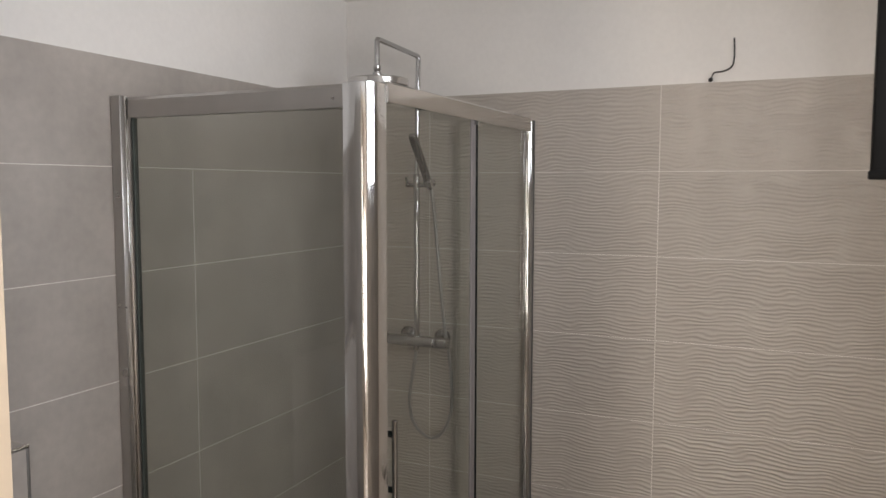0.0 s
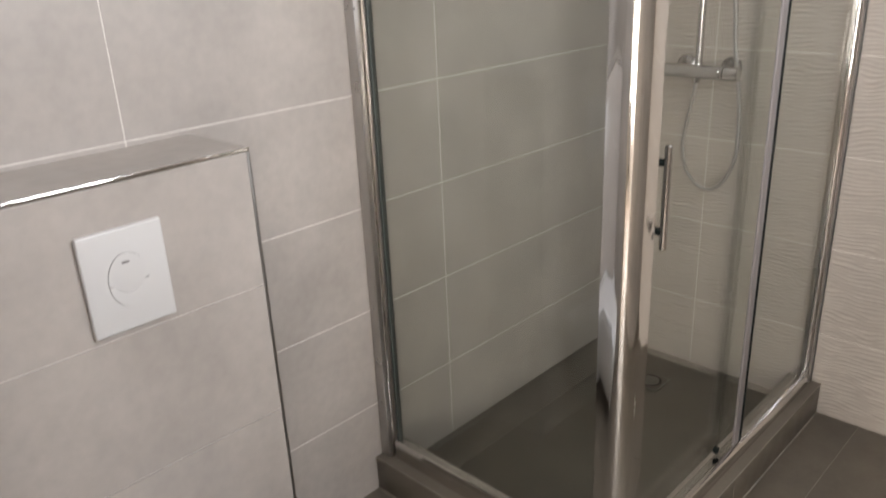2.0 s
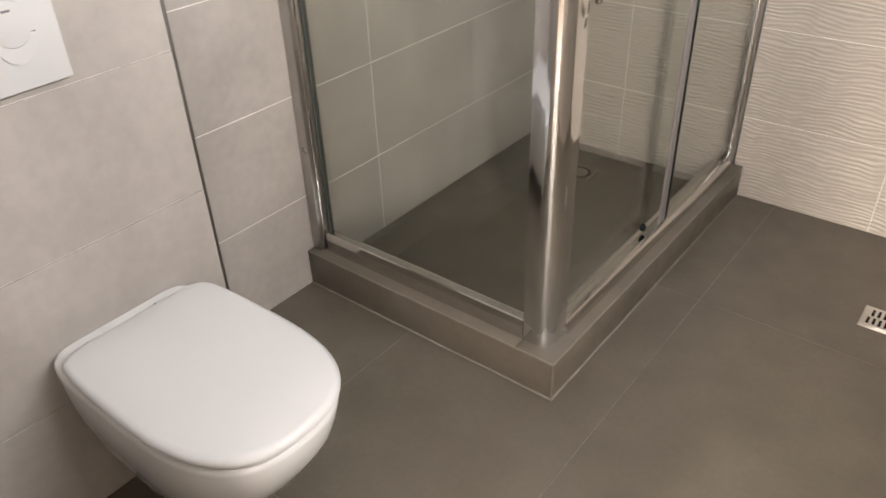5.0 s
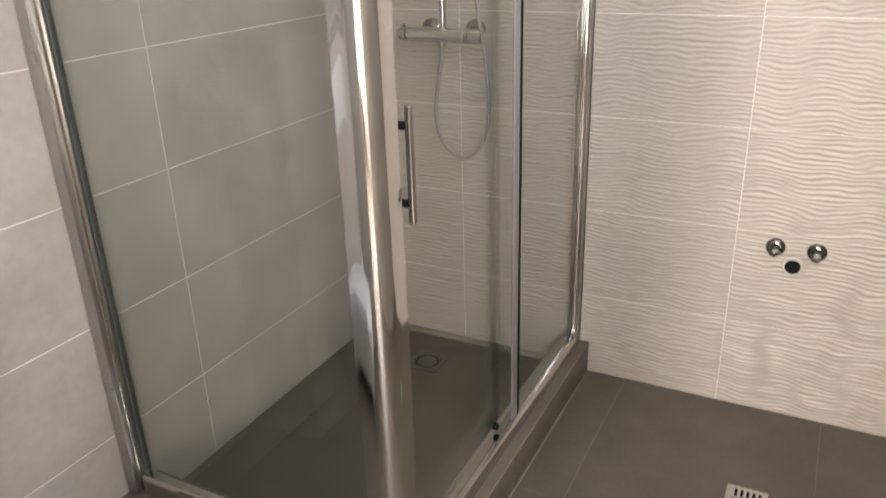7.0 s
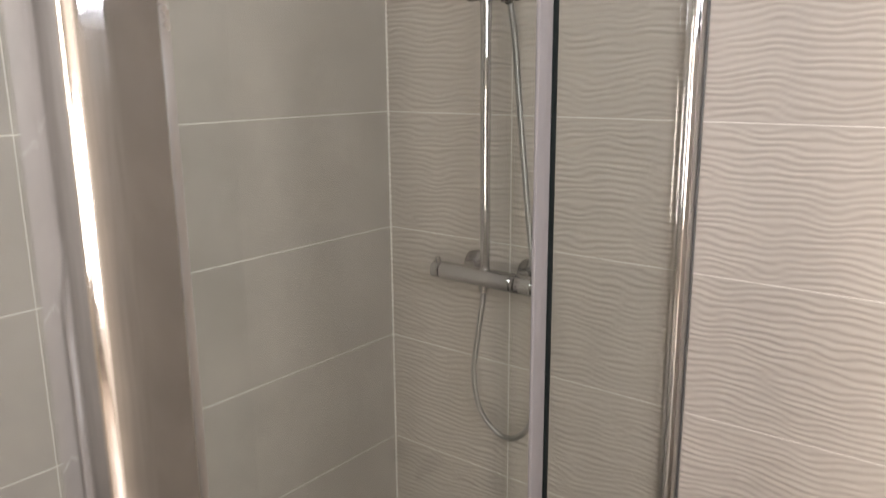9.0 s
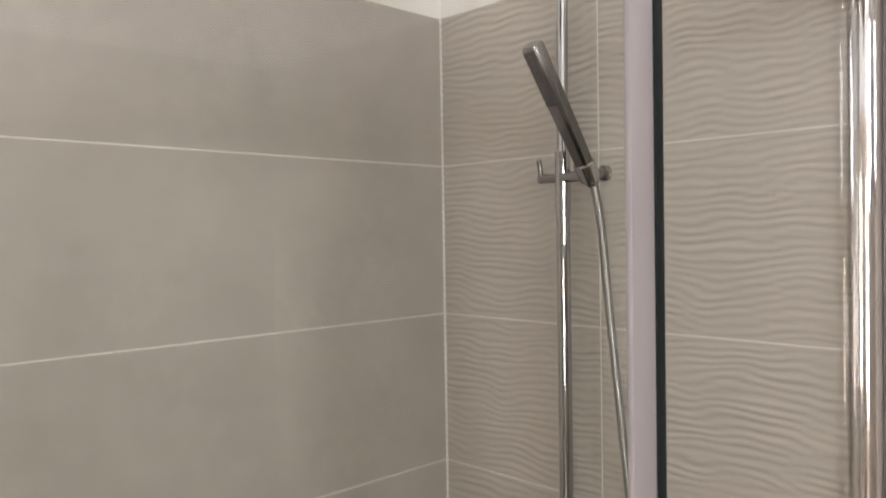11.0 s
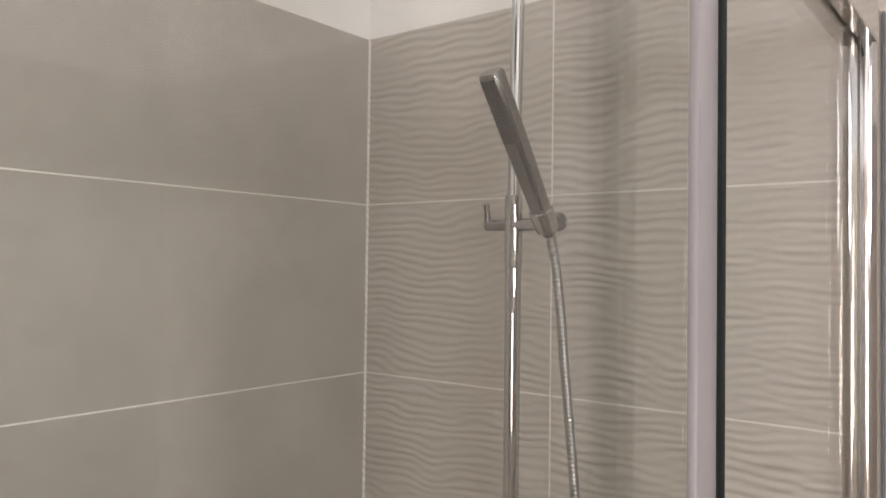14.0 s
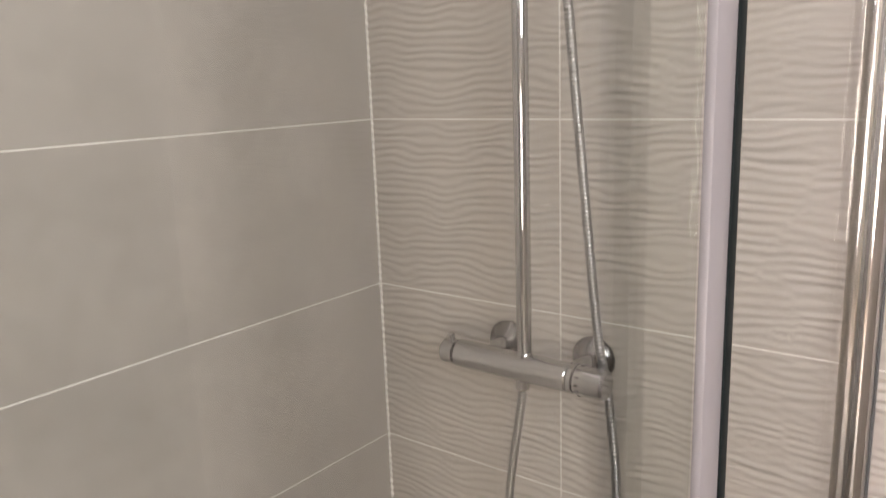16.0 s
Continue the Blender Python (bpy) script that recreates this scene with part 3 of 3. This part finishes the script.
# same trim as along the top; the upright's shade is put into a darker metal
part("edge_trim", box((CX - 0.008, CY - 0.007, 0.0), (CX + 0.001, CY + 0.001, CZ - 0.008), 0.0025), TRIM, cistern, "metal edge trim with its shade in the colour")

plate = thing("flush_plate", (CX, -1.955, 1.0), "square white flush plate with a round split button", "flush plate")
part("plate", box((CX, -2.032, 0.905), (CX + 0.012, -1.878, 1.096), 0.004, seg=3), PLATE, plate)


def oval(cy, cz, ry, rz, n=48, a0=0, a1=360):
    return [(cy + ry * math.cos(radians(a0 + (a1 - a0) * k / n)), cz + rz * math.sin(radians(a0 + (a1 - a0) * k / n))) for k in range(n + (a1 - a0 < 360))]


BY, BZ = -1.955, 1.000
part("button_gap", prism(oval(BY, BZ, 0.0370, 0.0510), CX + 0.0115, CX + 0.0124, axis="x"), SEAL_G, plate)
def split(u, drop):
    """The line between the two buttons: level shoulders and a round dip."""
    return (BY + 0.0362 * u, BZ - 0.004 - drop - (0.019 * math.sqrt(1 - (u / 0.72) ** 2) if abs(u) < 0.72 else 0))


US = [-0.995, -0.73] + [0.72 * math.sin(radians(a)) for a in range(-84, 85, 12)] + [0.73, 0.995]
upper = oval(BY, BZ, 0.0364, 0.0504, 36, -4, 184)
part("large_button", prism(upper + [split(u, 0) for u in US[1:-1]], CX + 0.012, CX + 0.0150, axis="x", bevel=0.0005), PLATE, plate)
lower = oval(BY, BZ, 0.0364, 0.0504, 24, -173, -7)
part("small_button", prism(lower + [split(u, 0.0011) for u in US[-2:0:-1]], CX + 0.012, CX + 0.0142, axis="x", bevel=0.0004), PLATE, plate)
part("button_mark", box((CX + 0.0148, BY - 0.008, BZ + 0.032), (CX + 0.0155, BY + 0.006, BZ + 0.036), 0.0003), SEAL_G, plate)

# ---- toilet ----
TY = -1.932


def dee(xb, xf, w, z, wb, xm=0.50, nf=2.7, nb=9.0, n=72, flat=False):
    """A D-shaped ring: straight at the back xb, rounded at the front xf."""
    out = []
    for k in range(n):
        q = 2 * math.pi * k / n
        c, s = math.cos(q), math.sin(q)
        e = nf if c >= 0 else nb
        u = math.copysign(abs(c) ** (2 / e), c)
        v = math.copysign(abs(s) ** (2 / e), s)
        x = xm + u * (xf - xm) if c >= 0 else xm + u * (xm - xb)
        half = w if c >= 0 else w + (wb - w) * (-u) ** 1.6
        out.append((x, TY + v * half, z))
    return out


toilet = thing("toilet", (CX, TY, 0.1), "white wall-hung ceramic toilet with the lid closed", "toilet")
part("bowl", loft([dee(CX, x, w, z, wb, xm, nf) for x, w, z, wb, xm, nf in
                   ((0.42, 0.075, 0.085, 0.075, 0.33, 2.2), (0.47, 0.090, 0.090, 0.095, 0.36, 2.2), (0.56, 0.118, 0.125, 0.118, 0.40, 2.3), (0.64, 0.142, 0.19, 0.135, 0.45, 2.4),
                    (0.712, 0.160, 0.27, 0.154, 0.49, 2.5), (0.752, 0.170, 0.34, 0.162, 0.50, 2.6), (0.766, 0.173, 0.395, 0.165, 0.50, 2.7), (0.765, 0.172, 0.406, 0.164, 0.50, 2.7), (0.758, 0.166, 0.410, 0.159, 0.50, 2.7))]), CERAMIC, toilet, angle=60)
part("seat", loft([dee(0.290, x, w, z, wb) for x, w, z, wb in ((0.758, 0.162, 0.4105, 0.157), (0.766, 0.169, 0.4130, 0.163), (0.766, 0.169, 0.4200, 0.163), (0.761, 0.165, 0.4225, 0.160))]), LIDW, toilet, angle=60)
part("lid", loft([dee(xb, x, w, z, wb) for xb, x, w, z, wb in ((0.286, 0.767, 0.168, 0.4235, 0.163), (0.280, 0.774, 0.176, 0.4260, 0.167), (0.280, 0.775, 0.177, 0.4340, 0.168), (0.285, 0.769, 0.170, 0.4400, 0.165), (0.292, 0.760, 0.162, 0.4425, 0.157), (0.36, 0.67, 0.09, 0.4445, 0.085))]), LIDW, toilet, angle=60)
for y in (-0.075, 0.075):
    part("hinge", rod((0.268, TY + y - 0.016, 0.420), (0.268, TY + y + 0.016, 0.420), 0.0095, 16), LIDW, toilet)

# ---- water connections and loose cable on the back wall ----
for x in (1.380, 1.489):
    v = thing("water_outlet", (x, 0, 0.551), "chrome water outlet with rosette standing out of the wall", "water outlet", "outlets for the missing fixture")
    part("rosette", lathe((x, 0.003, 0.551), (0, -1, 0), [(0, 0.027), (0.004, 0.027), (0.010, 0.023), (0.013, 0.017)], 28), SHADECHROME, v)
    part("stub", lathe((x, -0.009, 0.551), (0, -1, 0), [(0, 0.0135), (0.010, 0.0135), (0.011, 0.0165), (0.034, 0.0165), (0.037, 0.0140), (0.0375, 0.009), (0.028, 0.008)], 6), SHADECHROME, v)
waste = thing("waste_pipe", (1.432, 0, 0.497), "open waste pipe hole in the wall", "waste pipe")
part("pipe_rim", lathe((1.432, 0.000, 0.497), (0, -1, 0), [(0, 0.0300), (0.005, 0.0292), (0.0065, 0.0270), (0.0060, 0.0225), (0.0015, 0.0218)], 32), SEAL_W, waste, "pale plastic rim")
part("pipe_mouth", lathe((1.432, -0.0012, 0.497), (0, -1, 0), [(0, 0.0212), (0.001, 0.0212)], 32), DARK, waste)
cable = thing("lamp_cable", (1.432, 0, 2.096), "loose black cable sticking out of the wall", "cable")
part("wire", sweep(smooth_line([(1.432, 0.004, 2.098), (1.436, -0.008, 2.106), (1.445, -0.014, 2.119), (1.470, -0.016, 2.121), (1.493, -0.016, 2.130), (1.504, -0.016, 2.148), (1.506, -0.014, 2.185), (1.504, -0.012, 2.230)], 8), 0.0026, 8), CABLE, cable)
part("cable_end", lathe((1.432, 0.004, 2.096), (0, -1, 0.3), [(0, 0.006), (0.006, 0.008), (0.012, 0.005)], 12), CABLE, cable)

# ---- tiles of walls and floor ----


def place_piece(name, me, at, parent):
    ob = new(name, me)
    ob.location = at
    ob.parent = parent
    return ob


def tile_mesh(name, sx, sy, sz, mat, edge=0.0007):
    return finish(name, box((0, 0, 0), (sx, sy, sz), edge, seg=1), mat, False)


GAP, VGAP = 0.0011, 0.0012


def north_grout():
    """Bed behind the wavy tiles with the joints filled nearly flush."""
    g = box((-0.001, 0.0028, 0), (EAST, 0.0065, TOP - 0.001))
    for z in ROWS[1:-1]:
        box((0.0, -0.0006, z - 0.0009), (EAST, 0.003, z + 0.0009), bm=g)
    for x, front in zip(NORTH_JOINTS[1:-1], (-0.0006, 0.0008)):
        box((x - 0.0011, front, 0), (x + 0.0011, 0.003, TOP - 0.002), bm=g)
    return g


bed = solo("grout_bed_west", box((-0.0065, SOUTH + 0.001, 0), (-0.0006, -0.001, TOP - 0.001)), GROUT, "pale grout between the smooth tiles", "grout", "structure", False)
bed2 = solo("grout_bed_north", north_grout(), GROUT, "pale grout between the wavy tiles", "grout", "structure", False)
cache = {}
for za, zb in zip(ROWS, ROWS[1:]):
    joints = [SOUTH, -1.815, 0.0] if zb == TOP else WEST_JOINTS
    for ya, yb in zip(joints, joints[1:]):
        key = (round(yb - ya, 3), round(zb - za, 3))
        if key not in cache:
            cache[key] = tile_mesh("tile", 0.007, key[0] - 2 * GAP, key[1] - 2 * GAP, TILE)
        place_piece("tile", cache[key], (-0.007, ya + GAP, za + GAP), wall_west)


def wave(u, v, seed):
    """Relief of the wavy tile, 0 to 1, over the face of a whole tile."""
    n1 = noise.noise(Vector((u * 8.0, v * 5.0, seed)))
    n2 = noise.noise(Vector((u * 17.0, v * 26.0, seed + 7.3)))
    ph = v / 0.0136 + 1.6 * n1 + 0.75 * n2
    s = ph - math.floor(ph)
    ridge = (1 - s / 0.62) if s < 0.62 else (s - 0.62) / 0.38
    ridge = ridge * ridge * (3 - 2 * ridge)
    amp = 0.80 + 0.75 * noise.noise(Vector((u * 11.0, v * 42.0, seed + 3.1)))
    return ridge * min(max(amp, 0.38), 1.0)


def wave_mesh(u0, sx, sz, seed):
    nx, nz = max(4, int(sx / 0.011)), int(sz / 0.0019)
    verts, faces = [], []
    for j in range(nz + 1):
        for i in range(nx + 1):
            u, v = sx * i / nx, sz * j / nz
            verts.append((u, -0.0030 * (0.4 + (wave(u0 + u, v, seed) - 0.4) * min(1, v / 0.009 + 0.12, (sz - v) / 0.009 + 0.12, u / 0.006 + 0.3, (sx - u) / 0.006 + 0.3)) + 0.0009, v))
    w = nx + 1
    for j in range(nz):
        for i in range(nx):
            a = j * w + i
            faces.append((a, a + 1, a + w + 1, a + w))
    rim = [i for i in range(w)] + [j * w + nx for j in range(1, nz + 1)] + [nz * w + i for i in range(nx - 1, -1, -1)] + [j * w for j in range(nz - 1, 0, -1)]
    base = len(verts)
    for k in rim:
        verts.append((verts[k][0], 0.006, verts[k][2]))
    for k in range(len(rim)):
        k2 = (k + 1) % len(rim)
        faces.append((rim[k2], rim[k], base + k, base + k2))
    me = bpy.data.meshes.new("wave_tile")
    me.from_pydata(verts, [], faces)
    me.materials.append(WAVE)
    me.shade_smooth()
    me.set_sharp_from_angle(angle=radians(60))
    return me


cache = {}
for c, (xa, xb) in enumerate(zip(NORTH_JOINTS, NORTH_JOINTS[1:])):
    for r, (za, zb) in enumerate(zip(ROWS, ROWS[1:])):
        key = (c, r % 3, round(zb - za, 3))
        if key not in cache:
            cache[key] = wave_mesh(0.9 - 0.378 if c == 0 else 0.0, xb - xa - 2 * VGAP, zb - za - 2 * GAP, (r % 3) * 4.7 + c * 0.0)
        place_piece("wave_tile", cache[key], (xa + VGAP, 0.0, za + GAP), wall_north)
bead = [(0.0006, -0.0008, 0.03 + 0.0025 * k) for k in range(823)]
solo("corner_caulk", sweep(bead, lambda d: 0.0026 + 0.0013 * math.sin(d * 2 * math.pi / 0.0142 + 2.0 * noise.noise(Vector((d * 6, 0, 0)))) + 0.0006 * noise.noise(Vector((d * 120, 3, 0))), 8), GROUT, "uneven white grout bead in the corner", "grout", "structure", False)

cache = {}
for xa, xb in zip(FLOOR_X, FLOOR_X[1:]):
    for ya, yb in zip(FLOOR_Y, FLOOR_Y[1:]):
        xa2, xb2, ya2 = max(xa, 0.0), min(xb, EAST), max(ya, SOUTH - 0.1)
        key = (round(xb2 - xa2, 3), round(yb - ya2, 3))
        if key not in cache:
            cache[key] = tile_mesh("floor_tile", key[0] - 0.0022, key[1] - 0.0022, 0.008, FLOOR)
        place_piece("floor_tile", cache[key], (xa2 + 0.0011, ya2 + 0.0011, -0.008), floor)
